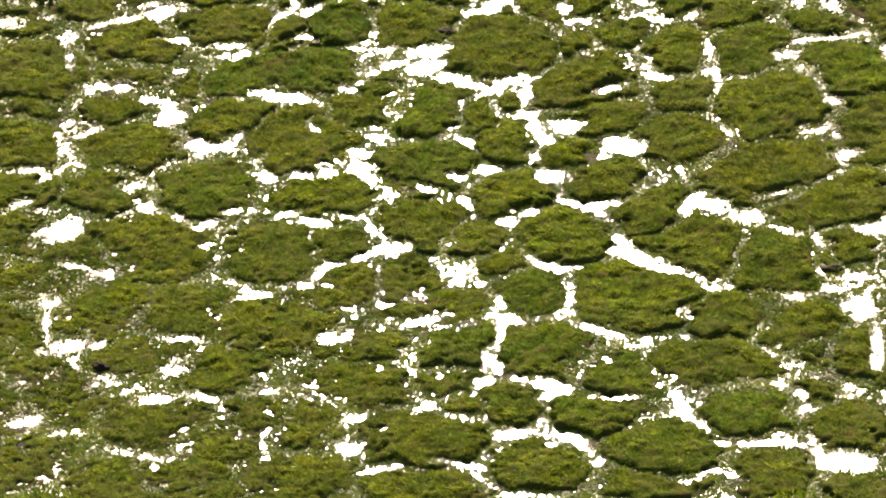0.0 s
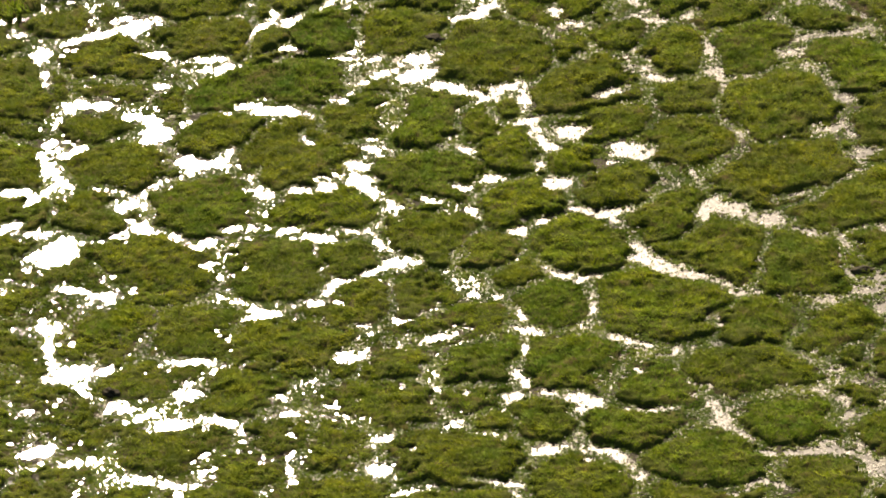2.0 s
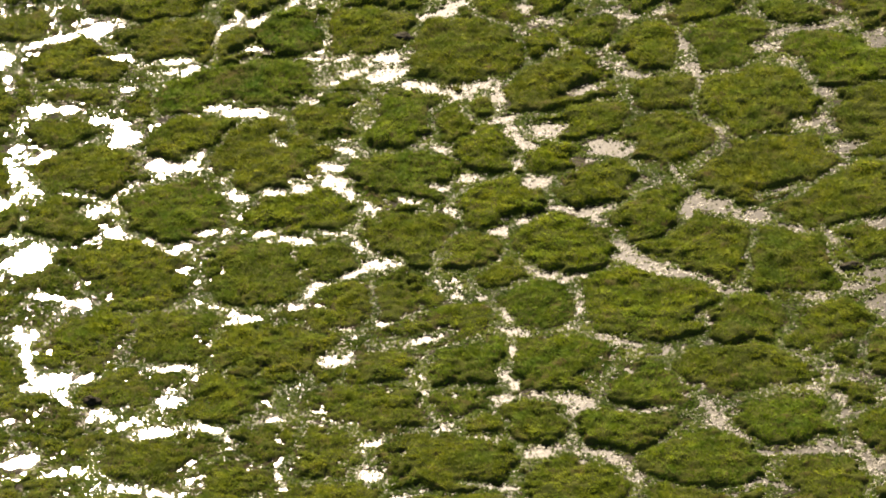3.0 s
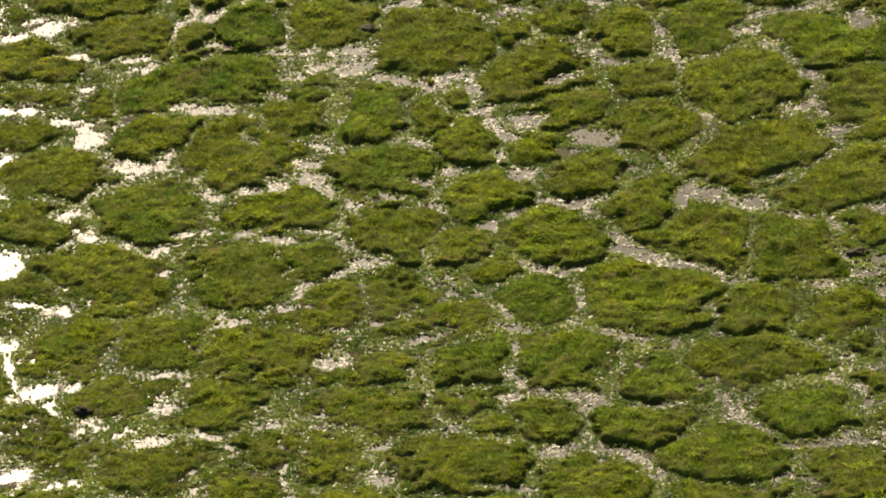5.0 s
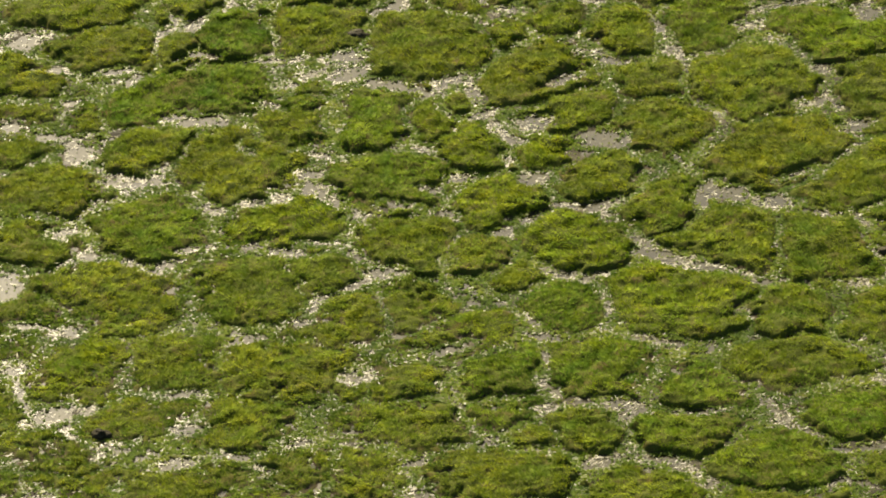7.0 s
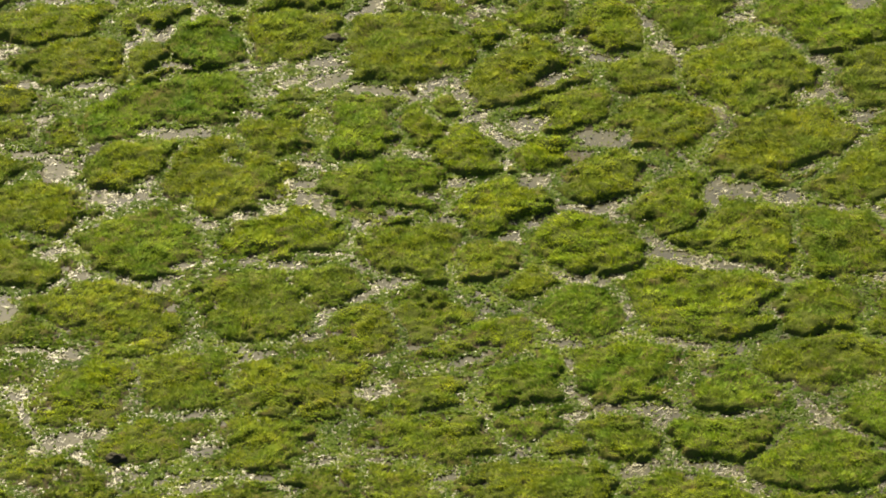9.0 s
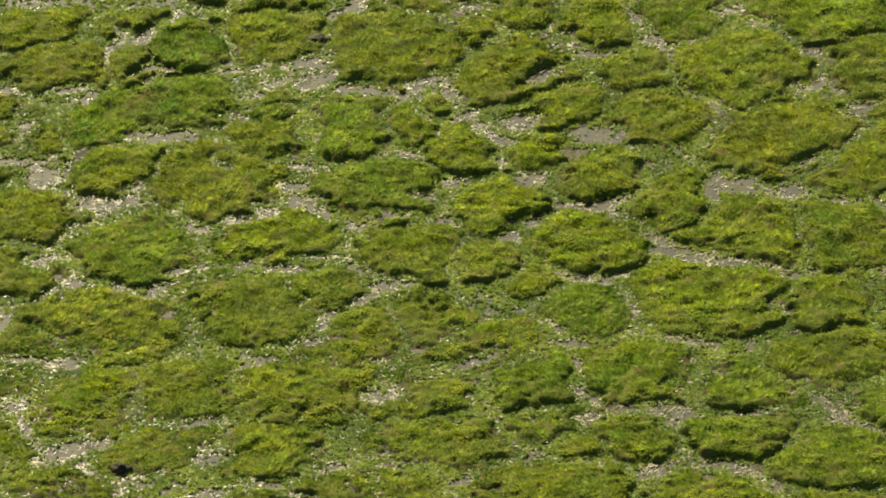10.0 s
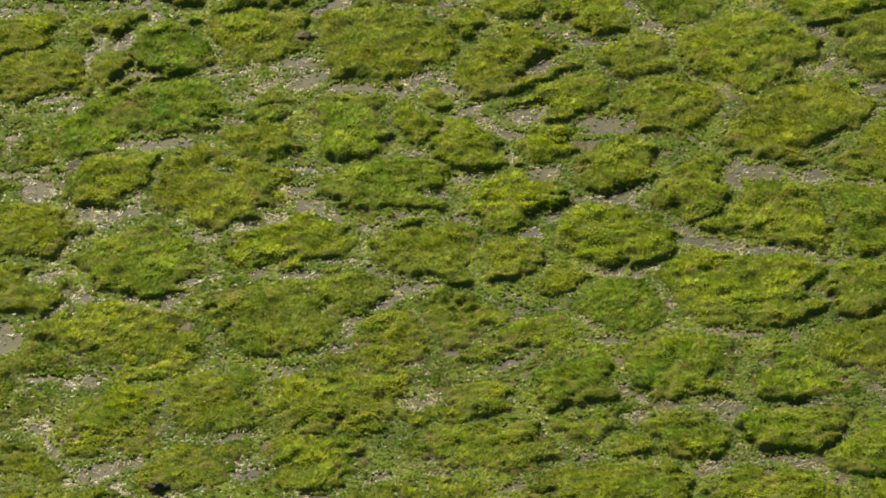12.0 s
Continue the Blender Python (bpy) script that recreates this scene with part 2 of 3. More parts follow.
MATS += [
    (-5.76, -19.39, 1.65, 1.50, -34), (13.48, -19.84, 2.30, 0.97, 1), (4.05, -21.75, 2.25, 1.33, 7), (-1.56, -21.94, 2.35, 1.86, 0),
    (-9.19, -23.68, 1.61, 1.43, -32), (-22.20, 16.60, 2.30, 1.20, 25), (-24.80, 14.90, 1.60, 1.20, -60), (-22.40, 7.00, 1.30, 1.00, 0),
]
# open water in the same terms
POOLS = []
POOLS += [
    (10.41, 20.32, 0.42, 0.19, -55), (6.53, 20.06, 0.58, 0.33, 65), (-2.69, 20.05, 0.57, 0.38, 41), (0.37, 19.96, 0.61, 0.35, -48), (3.82, 19.78, 0.65, 0.26, 20), (14.80, 19.72, 0.92, 0.30, 25),
    (5.29, 19.67, 0.79, 0.25, -5), (13.45, 19.19, 0.77, 0.26, 17), (-3.40, 18.97, 0.91, 0.37, 21), (1.74, 18.91, 0.84, 0.34, -16), (12.34, 18.81, 0.64, 0.31, 20), (16.59, 18.44, 0.89, 0.63, -85),
    (0.98, 18.44, 0.57, 0.25, -54), (-12.41, 18.27, 0.68, 0.16, -64), (-11.65, 17.81, 0.82, 0.44, 54), (-12.63, 17.45, 1.02, 0.31, 67), (-17.74, 17.33, 0.67, 0.26, -41), (11.73, 17.32, 0.62, 0.57, 37),
]
POOLS += [
    (8.05, 17.20, 1.17, 0.16, -74), (-18.69, 16.83, 0.94, 0.86, -63), (12.88, 16.15, 0.59, 0.35, -27), (-20.08, 15.63, 0.79, 0.26, 29), (-11.00, 15.38, 0.70, 0.23, -36), (8.56, 15.32, 0.46, 0.30, 28),
    (5.14, 15.22, 0.66, 0.25, -8), (-5.01, 15.09, 1.16, 0.67, 20), (-11.59, 15.06, 0.74, 0.23, 45), (-21.13, 15.00, 0.67, 0.20, 34), (8.94, 14.97, 1.41, 0.21, -75), (13.84, 14.96, 0.94, 0.20, -63),
    (-6.94, 14.89, 0.56, 0.19, 41), (-8.23, 14.76, 0.77, 0.21, 6), (-25.42, 14.49, 0.70, 0.61, -33), (6.31, 14.45, 0.94, 0.34, -12), (-17.03, 14.24, 0.70, 0.31, 19), (-14.39, 13.99, 0.77, 0.26, 17),
]
POOLS += [
    (-16.36, 13.92, 0.51, 0.23, -36), (-22.46, 13.61, 0.97, 0.47, 20), (-4.84, 13.55, 1.25, 0.62, 49), (14.76, 13.53, 0.53, 0.37, -32), (-6.53, 13.51, 0.95, 0.49, 34), (-13.71, 13.28, 0.64, 0.30, 54),
    (4.37, 12.96, 1.12, 0.33, 37), (-22.33, 12.79, 0.56, 0.39, 42), (-7.17, 12.79, 0.67, 0.39, 33), (-0.51, 12.71, 0.79, 0.45, 28), (-3.08, 12.58, 1.13, 0.51, -16), (0.33, 12.42, 1.28, 0.33, -73),
    (-1.53, 11.97, 0.78, 0.42, -29), (-21.67, 11.69, 1.31, 0.23, -70), (-16.11, 11.36, 0.51, 0.37, 47), (15.28, 10.94, 0.78, 0.22, -65), (14.71, 10.88, 0.84, 0.46, 37), (-7.67, 10.82, 0.69, 0.38, -36),
]
POOLS += [
    (0.77, 10.05, 0.76, 0.45, 6), (-11.87, 10.00, 0.72, 0.30, 31), (10.62, 9.83, 0.90, 0.16, -67), (-10.45, 9.77, 1.14, 0.41, 13), (-18.49, 9.44, 0.94, 0.69, 34), (-19.93, 9.42, 0.78, 0.40, 28),
    (-13.84, 9.16, 0.51, 0.25, 25), (2.93, 9.15, 0.94, 0.70, 15), (1.89, 8.91, 0.86, 0.53, -36), (16.42, 8.82, 0.63, 0.44, 20), (-20.04, 8.52, 0.57, 0.26, 22), (-16.95, 8.46, 0.55, 0.33, 41),
    (-15.74, 8.33, 0.76, 0.60, 6), (5.48, 8.16, 0.75, 0.74, 17), (-14.38, 8.09, 1.15, 0.30, 65), (2.38, 7.96, 0.54, 0.32, -30), (6.36, 7.88, 0.81, 0.79, 6), (-8.43, 7.33, 0.45, 0.21, -43),
]
POOLS += [
    (-1.41, 7.32, 0.70, 0.22, -19), (-5.59, 7.00, 0.53, 0.25, -60), (-15.30, 6.98, 0.93, 0.88, 33), (5.11, 6.63, 0.65, 0.43, -7), (2.23, 6.33, 0.30, 0.23, -36), (9.18, 6.20, 0.66, 0.17, -60),
    (-11.77, 5.97, 0.50, 0.45, 47), (-5.83, 5.36, 0.65, 0.34, -22), (-18.90, 5.10, 0.96, 0.38, 54), (0.44, 5.03, 0.55, 0.50, 41), (13.98, 5.00, 0.66, 0.23, 33), (-13.66, 4.90, 0.75, 0.60, 17),
    (-12.50, 4.90, 0.89, 0.44, 25), (3.34, 4.84, 0.68, 0.54, 6), (-5.37, 4.04, 0.66, 0.65, 83), (-0.69, 3.93, 0.64, 0.26, -22), (-10.21, 3.90, 0.45, 0.33, 53), (-19.43, 3.79, 0.78, 0.27, 75),
]
POOLS += [
    (-6.90, 3.39, 0.58, 0.51, -65), (10.35, 3.39, 1.14, 0.41, 78), (11.35, 3.38, 0.76, 0.66, -5), (-7.85, 3.04, 0.77, 0.43, -5), (-4.65, 3.02, 0.70, 0.52, -19), (13.07, 2.84, 0.88, 0.57, -3),
    (-1.91, 2.70, 0.87, 0.30, -23), (19.13, 2.68, 0.92, 0.49, 8), (-9.55, 2.62, 0.68, 0.45, -35), (6.08, 2.58, 0.93, 0.41, 33), (4.83, 2.56, 0.69, 0.30, -19), (-14.65, 2.44, 0.71, 0.23, 63),
    (-3.18, 2.07, 0.92, 0.42, 33), (14.69, 2.05, 0.63, 0.19, -7), (-3.56, 2.03, 0.75, 0.23, -67), (-0.11, 1.91, 0.42, 0.39, -57), (3.31, 1.55, 0.44, 0.28, 28), (-20.61, 1.44, 0.75, 0.35, 17),
]
POOLS += [
    (16.53, 1.41, 0.88, 0.16, -63), (-19.51, 1.19, 1.22, 0.32, 69), (-15.29, 0.78, 0.62, 0.44, 20), (2.31, 0.48, 0.52, 0.27, -11), (-5.00, -0.18, 0.87, 0.34, 6), (7.83, -0.24, 0.67, 0.27, -54),
    (-7.57, -0.34, 0.68, 0.29, 18), (-9.87, -0.58, 0.74, 0.34, 17), (-6.37, -0.93, 0.89, 0.42, -3), (-14.16, -1.04, 0.63, 0.42, -39), (-3.55, -1.11, 1.13, 0.28, -49), (-20.00, -1.31, 0.71, 0.43, 30),
    (8.79, -1.45, 1.09, 0.50, -31), (17.47, -1.57, 0.66, 0.21, -54), (18.57, -1.69, 0.53, 0.33, 41), (-12.21, -1.80, 0.72, 0.34, -31), (-10.98, -1.91, 0.91, 0.46, 33), (10.43, -2.34, 0.90, 0.40, -11),
]
POOLS += [
    (-2.26, -2.52, 0.86, 0.47, 6), (18.23, -2.55, 0.73, 0.46, 17), (11.84, -2.65, 0.73, 0.27, -44), (5.05, -2.80, 0.63, 0.36, -7), (6.07, -2.93, 0.62, 0.42, 20), (12.95, -3.35, 0.75, 0.32, -4),
    (-3.32, -3.47, 0.70, 0.26, 44), (15.56, -3.54, 0.62, 0.18, -7), (16.68, -3.65, 0.73, 0.32, 17), (-17.63, -3.65, 1.15, 1.00, 32), (19.73, -4.07, 0.95, 0.65, -77), (19.10, -4.20, 0.60, 0.26, -66),
    (-4.87, -5.06, 0.99, 0.24, 77), (6.66, -5.21, 0.93, 0.22, -84), (-5.37, -6.29, 0.50, 0.37, 24), (3.84, -6.33, 0.61, 0.21, -65), (-15.99, -6.42, 0.93, 0.27, -3), (6.75, -6.71, 0.44, 0.31, 52),
]
POOLS += [
    (-14.48, -6.83, 0.84, 0.60, 8), (21.10, -7.42, 1.96, 0.32, -78), (4.35, -7.43, 0.73, 0.38, -16), (8.01, -7.61, 0.74, 0.27, -4), (9.19, -8.05, 0.67, 0.37, -18), (0.66, -8.41, 0.90, 0.31, 32),
    (4.43, -8.81, 0.81, 0.16, -79), (-0.56, -9.12, 0.73, 0.27, 6), (17.76, -9.16, 0.55, 0.39, -25), (-16.37, -9.55, 0.57, 0.54, -25), (-2.89, -10.41, 0.73, 0.64, 17), (4.77, -11.28, 1.12, 0.33, -58),
    (18.49, -11.55, 0.63, 0.23, -54), (-9.68, -11.59, 1.15, 0.40, -1), (-15.66, -11.98, 1.96, 0.24, -72), (5.81, -12.29, 0.66, 0.33, -18), (13.09, -12.38, 0.84, 0.32, -61), (7.63, -12.65, 0.99, 0.49, -16),
]
POOLS += [
    (19.14, -12.70, 0.60, 0.52, 20), (-13.08, -12.73, 0.55, 0.35, 26), (4.58, -12.88, 0.53, 0.41, 39), (10.56, -13.11, 1.07, 0.27, 6), (-14.63, -13.12, 1.27, 0.60, 34), (7.77, -13.42, 0.40, 0.31, 60),
    (13.79, -13.75, 0.87, 0.43, -41), (-9.04, -14.25, 0.77, 0.67, 11), (-13.68, -14.49, 0.68, 0.18, -47), (14.78, -14.63, 0.70, 0.19, -43), (-4.50, -15.14, 1.09, 0.30, 25), (2.62, -15.33, 0.53, 0.49, 39),
    (20.01, -15.36, 1.03, 0.23, -67), (-2.60, -15.36, 0.62, 0.26, -6), (19.08, -15.47, 0.83, 0.35, 6), (17.68, -15.62, 0.83, 0.39, 6), (-12.17, -15.69, 0.95, 0.58, 57), (16.39, -15.77, 0.71, 0.39, 6),
]
POOLS += [
    (4.05, -15.84, 0.60, 0.22, 6), (7.79, -15.86, 0.67, 0.34, 60), (-7.30, -16.08, 1.02, 0.28, -13), (20.75, -16.48, 0.59, 0.38, -37), (8.87, -16.51, 0.73, 0.38, -4), (21.67, -16.57, 1.41, 0.89, 8),
    (-9.50, -16.73, 1.38, 0.43, 23), (6.75, -16.75, 0.71, 0.48, 17), (-0.34, -16.88, 0.98, 0.35, 46), (10.02, -16.93, 0.78, 0.45, -35), (-6.11, -17.02, 0.58, 0.23, -40), (16.36, -17.08, 0.56, 0.23, 84),
    (16.07, -18.20, 0.73, 0.33, 27), (10.97, -18.24, 0.86, 0.32, -41), (17.03, -18.31, 0.69, 0.26, -43), (0.02, -18.93, 0.75, 0.46, -37), (-14.50, -19.38, 0.94, 0.78, 20), (5.22, -19.43, 1.10, 0.25, -6),
]
POOLS += [
    (-3.55, -19.61, 0.47, 0.16, -60), (-12.51, -19.81, 0.94, 0.39, 17), (-9.73, -20.94, 0.73, 0.30, -20), (-14.19, -21.11, 0.60, 0.19, -71), (-8.07, -21.24, 0.83, 0.33, 0),
]


def far_mats():
    """More mats all round, out to 75 m, where none is placed yet."""
    found = list(MATS)
    spare = random.Random(5)
    for _ in range(9000):
        x, y = spare.uniform(-75, 75), spare.uniform(-75, 75)
        r = spare.uniform(1.2, 2.6)
        if math.hypot(x, y) < 75 and all((x - m[0]) ** 2 + (y - m[1]) ** 2 > (0.9 * (r + 0.5 * (m[2] + m[3]))) ** 2 for m in found):
            found.append((x, y, r * spare.uniform(1.1, 1.5), r * spare.uniform(0.8, 1.0), spare.uniform(-90, 90)))
    return MATS + sorted(found[len(MATS):], key=lambda m: math.hypot(m[0], m[1]))


ALL = np.array(far_mats())
NEAR = int(np.sum(np.hypot(ALL[:, 0], ALL[:, 1]) < 28.5))
POOLS = np.array(POOLS)


def oval(row, x, y):
    """Rough distance in metres from the rim of an oval, below zero inside."""
    cx, cy, a, b, turn = row
    c, s = math.cos(radians(turn)), math.sin(radians(turn))
    u, v = ((x - cx) * c + (y - cy) * s) / a, (-(x - cx) * s + (y - cy) * c) / b
    return ((np.abs(u) ** 2.3 + np.abs(v) ** 2.3) ** (1 / 2.3) - 1) * math.sqrt(a * b)


def bent(x, y):
    """The plan bent a little, so that no rim is a true oval."""
    return (x + 0.32 * wobble(x, y, 1.3, 12) + 0.2 * wobble(x, y, 0.5, 13),
            y + 0.32 * wobble(x, y, 1.3, 14) + 0.2 * wobble(x, y, 0.5, 15))


def open_water(x, y, rows):
    """Distance to the nearest pool, below zero in it."""
    d = np.full(np.shape(x), 9.0)
    for row in rows:
        near = (np.abs(x - row[0]) < row[2] + 1.6) & (np.abs(y - row[1]) < row[2] + 1.6)
        if near.any():
            d[near] = np.minimum(d[near], oval(row, x[near], y[near]))
    return d


def outline(k, count):
    """The rim of a far mat: how far it reaches each way before it meets its neighbours' channels."""
    cx, cy = ALL[k, :2]
    turn = np.arange(count) * 2 * np.pi / count
    steps = np.linspace(0.15, 1.45, 66)
    reach = ALL[k, 2] * steps
    x, y = bent(cx + np.cos(turn)[:, None] * reach, cy + np.sin(turn)[:, None] * reach)
    mine = oval(ALL[k], x, y)
    far = np.hypot(ALL[:, 0] - cx, ALL[:, 1] - cy)
    near = [j for j in np.argsort(far)[1:16] if far[j] < 3 * (ALL[k, 2] + ALL[j, 2])]
    other = np.min([oval(ALL[j], x, y) for j in near], 0)
    inside = (mine < 0.31) & (mine - other < -0.3)
    inside[:, :12] = True
    last = np.where(inside.all(1), len(steps) - 1, np.argmax(~inside, 1) - 1).clip(0)
    return turn, reach[last] * (1 + 0.05 * rng.standard_normal(count))


# ---- the near marsh as fields on a grid ----
STEP, HALF = 0.1, 33.0
AXIS = np.arange(-HALF, HALF + STEP / 2, STEP)
GX, GY = np.meshgrid(AXIS, AXIS, indexing="ij")


def pool_runs():
    """Narrow runs of water between each pool and its nearest neighbours."""
    runs = set()
    for i, p in enumerate(POOLS):
        far = np.hypot(POOLS[:, 0] - p[0], POOLS[:, 1] - p[1])
        for j in np.argsort(far)[1:4]:
            if far[j] < 0.8 * (p[2] + POOLS[j, 2]) + 1.1:
                runs.add((min(i, j), max(i, j)))
    rows = []
    for i, j in sorted(runs):
        d = POOLS[j, :2] - POOLS[i, :2]
        rows.append((*(POOLS[i, :2] + d / 2), 0.5 * math.hypot(*d) + 0.1, 0.17, math.degrees(math.atan2(d[1], d[0]))))
    return rows


# in one corner of the marsh the mats run together into a low sodden carpet
CARPET = 0.5 * np.clip((-2.5 - GY + 1.5 * wobble(GX, GY, 3.0, 46)) / 3.5, 0, 1) * np.clip((2.0 - GX + 1.5 * wobble(GX, GY, 3.0, 47)) / 3.5, 0, 1)


def plan_fields():
    """For each spot the mat it belongs to and how far it lies inside the shore, in metres, below zero in water."""
    x, y = bent(GX, GY)
    mine, other, label = np.full(x.shape, 9.0), np.full(x.shape, 9.0), np.zeros(x.shape, int)
    for k, row in enumerate(ALL):
        if max(abs(row[0]), abs(row[1])) > HALF + 4:
            continue
        lo = np.clip(np.searchsorted(AXIS, row[:2] - row[2] - 3.2), 0, len(AXIS))
        hi = np.clip(np.searchsorted(AXIS, row[:2] + row[2] + 3.2), 0, len(AXIS))
        at = (slice(lo[0], hi[0]), slice(lo[1], hi[1]))
        d = oval(row, x[at], y[at])
        first = d < mine[at]
        other[at] = np.where(first, mine[at], np.minimum(other[at], d))
        label[at] = np.where(first, k, label[at])
        mine[at] = np.where(first, d, mine[at])
    ragged = 0.16 * wobble(GX, GY, 0.9) + 0.15 * wobble(GX, GY, 0.38, 1) + 0.1 * wobble(GX, GY, 0.2, 2)
    gap = 0.25 + 0.16 * wobble(GX, GY, 2.6, 3) - 0.4 * CARPET
    land = np.minimum(0.36 + 0.5 * CARPET - mine + 1.2 * ragged, 0.55 * (other - mine) - 0.55 * gap + 0.55 * ragged)
    land = np.minimum(land, open_water(0.7 * GX + 0.3 * x, 0.7 * GY + 0.3 * y, POOLS) - 0.06 + 0.08 * np.clip((2 - GX) / 8, 0, 1) - (1.2 - CARPET) * ragged - 0.12 * wobble(GX, GY, 1.7, 16))
    # narrow runs of water join the pools along the seams between mats
    runs = np.maximum(open_water(0.7 * GX + 0.3 * x, 0.7 * GY + 0.3 * y, pool_runs()) - 1.1 * ragged, 0.55 * (other - mine) - 0.55)
    land = np.minimum(land, runs)
    # wet hollows break up the margins, more in some reaches than in others
    hollow = 0.65 * wobble(GX, GY, 0.22, 36) + 0.35 * wobble(GX, GY, 0.6, 37)
    wet = 0.5 + 0.35 * wobble(GX, GY, 5.0, 38) - 0.012 * (GX + GY)
    land = np.minimum(land, 0.5 * (0.62 + (0.9 - 0.75 * CARPET) * np.clip(land, 0, 1.5) - hollow - 0.25 * np.clip(wet, 0, 1) - 0.2 * CARPET))
    return label, land


LABEL, LAND = plan_fields()


def sample(field, x, y):
    """A field's value between the grid's points."""
    u, v = (np.asarray(x) + HALF) / STEP, (np.asarray(y) + HALF) / STEP
    i, j = np.clip(u.astype(int), 0, len(AXIS) - 2), np.clip(v.astype(int), 0, len(AXIS) - 2)
    a, b = u - i, v - j
    return (field[i, j] * (1 - a) + field[i + 1, j] * a) * (1 - b) + (field[i, j + 1] * (1 - a) + field[i + 1, j + 1] * a) * b


def turf_fields():
    """Height of the turf over the water, and how far each spot lies inside the raised part of its mat.
    A low margin of herbs lies at the water's level; behind it a steep low bank and a gently lumpy sward."""
    margin = np.clip(0.08 + 0.12 * CARPET + (0.26 + 0.14 * CARPET) * wobble(GX, GY, 1.7, 42) + 0.1 * wobble(GX, GY, 0.5, 43), 0.0, 0.6)
    raised = LAND - margin
    bank = (0.15 + 0.08 * wobble(GX, GY, 2.7, 30)) * (1 - 0.75 * CARPET)
    rise = np.clip(raised / (0.17 + 0.09 * wobble(GX, GY, 1.2, 48)), 0, 1)
    rise = rise * rise * (3 - 2 * rise)
    inner = np.clip(raised / (0.5 + 0.4 * CARPET), 0, 1)
    lumps = 0.06 * wobble(GX, GY, 1.1, 4) + 0.085 * wobble(GX, GY, 0.46, 5) + 0.05 * wobble(GX, GY, 0.27, 8)
    low = 0.02 + 0.045 * wobble(GX, GY, 0.26, 44) + 0.035 * wobble(GX, GY, 0.7, 45)
    z = np.maximum(low * np.clip(LAND / 0.06, 0, 1) * (1 - rise) + bank * rise + inner * (0.07 + lumps), -0.05)
    return np.where(LAND < 0, np.maximum(0.9 * LAND, -0.3), z), raised


TURF_Z, RAISED = turf_fields()
SLOPE = np.stack([-1.25 * np.gradient(TURF_Z, STEP, axis=0), -1.25 * np.gradient(TURF_Z, STEP, axis=1)], 2).clip(-1.6, 1.6)


def grid_mesh(mask, z, every=1):
    """The cells of the grid that the mask picks, at the heights z; every: how many steps wide a cell is."""
    at = np.arange(GX.size).reshape(GX.shape)[::every, ::every]
    quads = np.stack([at[:-1, :-1][mask], at[1:, :-1][mask], at[1:, 1:][mask], at[:-1, 1:][mask]], 1)
    used, corners = np.unique(quads, return_inverse=True)
    verts = np.stack([GX.ravel()[used], GY.ravel()[used], z.ravel()[used]], 1)
    return verts, corners.ravel(), np.full(len(quads), 4)


def most(field):
    return np.maximum(np.maximum(field[:-1, :-1], field[1:, :-1]), np.maximum(field[:-1, 1:], field[1:, 1:]))


def far_turf(k, turn, rim, rings):
    cx, cy = ALL[k, :2]
    count = len(turn)
    s = np.linspace(0, 1, rings + 1)[1:] ** 0.7
    x = cx + np.cos(turn) * rim * s[:, None]
    y = cy + np.sin(turn) * rim * s[:, None]
    z = 0.2 * (1 - 0.75 * s[:, None] ** 10) + 0.1 * (1 - s[:, None] ** 6) * wobble(x, y, 0.75, 4)
    foot = np.stack([cx + np.cos(turn) * (rim + 0.06), cy + np.sin(turn) * (rim + 0.06), np.full(count, -0.3)], 1)
    verts = np.concatenate([[[cx, cy, 0.22]], np.stack([x, y, z], 2).reshape(-1, 3), foot])
    n = np.arange(count)
    m = (n + 1) % count
    fan = np.stack([n * 0, 1 + n, 1 + m], 1).ravel()
    quads = [np.stack([1 + r * count + n, 1 + (r + 1) * count + n, 1 + (r + 1) * count + m, 1 + r * count + m], 1).ravel() for r in range(rings)]
    return verts, np.concatenate([fan, *quads]), np.concatenate([np.full(count, 3), np.full(count * rings, 4)])


def far_blades(k, turn, rim, density, per, size):
    """Coarse grass on a far mat."""
    cx, cy = ALL[k, :2]
    area = 0.5 * np.sum(rim * np.roll(rim, -1)) * (turn[1] - turn[0])
    n = int(area * density)
    share = np.concatenate([[0], np.cumsum(rim ** 2)])
    a = np.interp(rng.random(n) * share[-1], share, np.arange(len(rim) + 1)) * (turn[1] - turn[0])
    r = np.interp(a, np.append(turn, 2 * np.pi), np.append(rim, rim[0])) * np.sqrt(rng.random(n))
    x, y = cx + np.cos(a) * r, cy + np.sin(a) * r
    roots = np.stack([x, y, np.full(n, 0.1)], 1)
    return blades(roots, np.full(n, 0.18 * size), np.full(n, 0.034 * size), 1.1, np.full(n, 0.12 * size), per)


# ---- setting: water, bed, far marsh ----
def sheet(name, half, z, material):
    bm = bmesh.new()
    n = 24
    grid = [[bm.verts.new((-half + 2 * half * i / n, -half + 2 * half * j / n, z)) for j in range(n + 1)] for i in range(n + 1)]
    for i in range(n):
        for j in range(n):
            bm.faces.new((grid[i][j], grid[i + 1][j], grid[i + 1][j + 1], grid[i][j + 1]))
    me = bpy.data.meshes.new(name)
    bm.to_mesh(me)
    bm.free()
    me.materials.append(material)
    return new(name, me)


tagged(sheet("ground", 2500, -0.5, BED), "dark muddy bed under the shallow marsh water", "ground", kind="structure")
tagged(sheet("water", 90, 0.0, WATER), "shallow muddy water in channels between grass mats", "water", kind="structure")


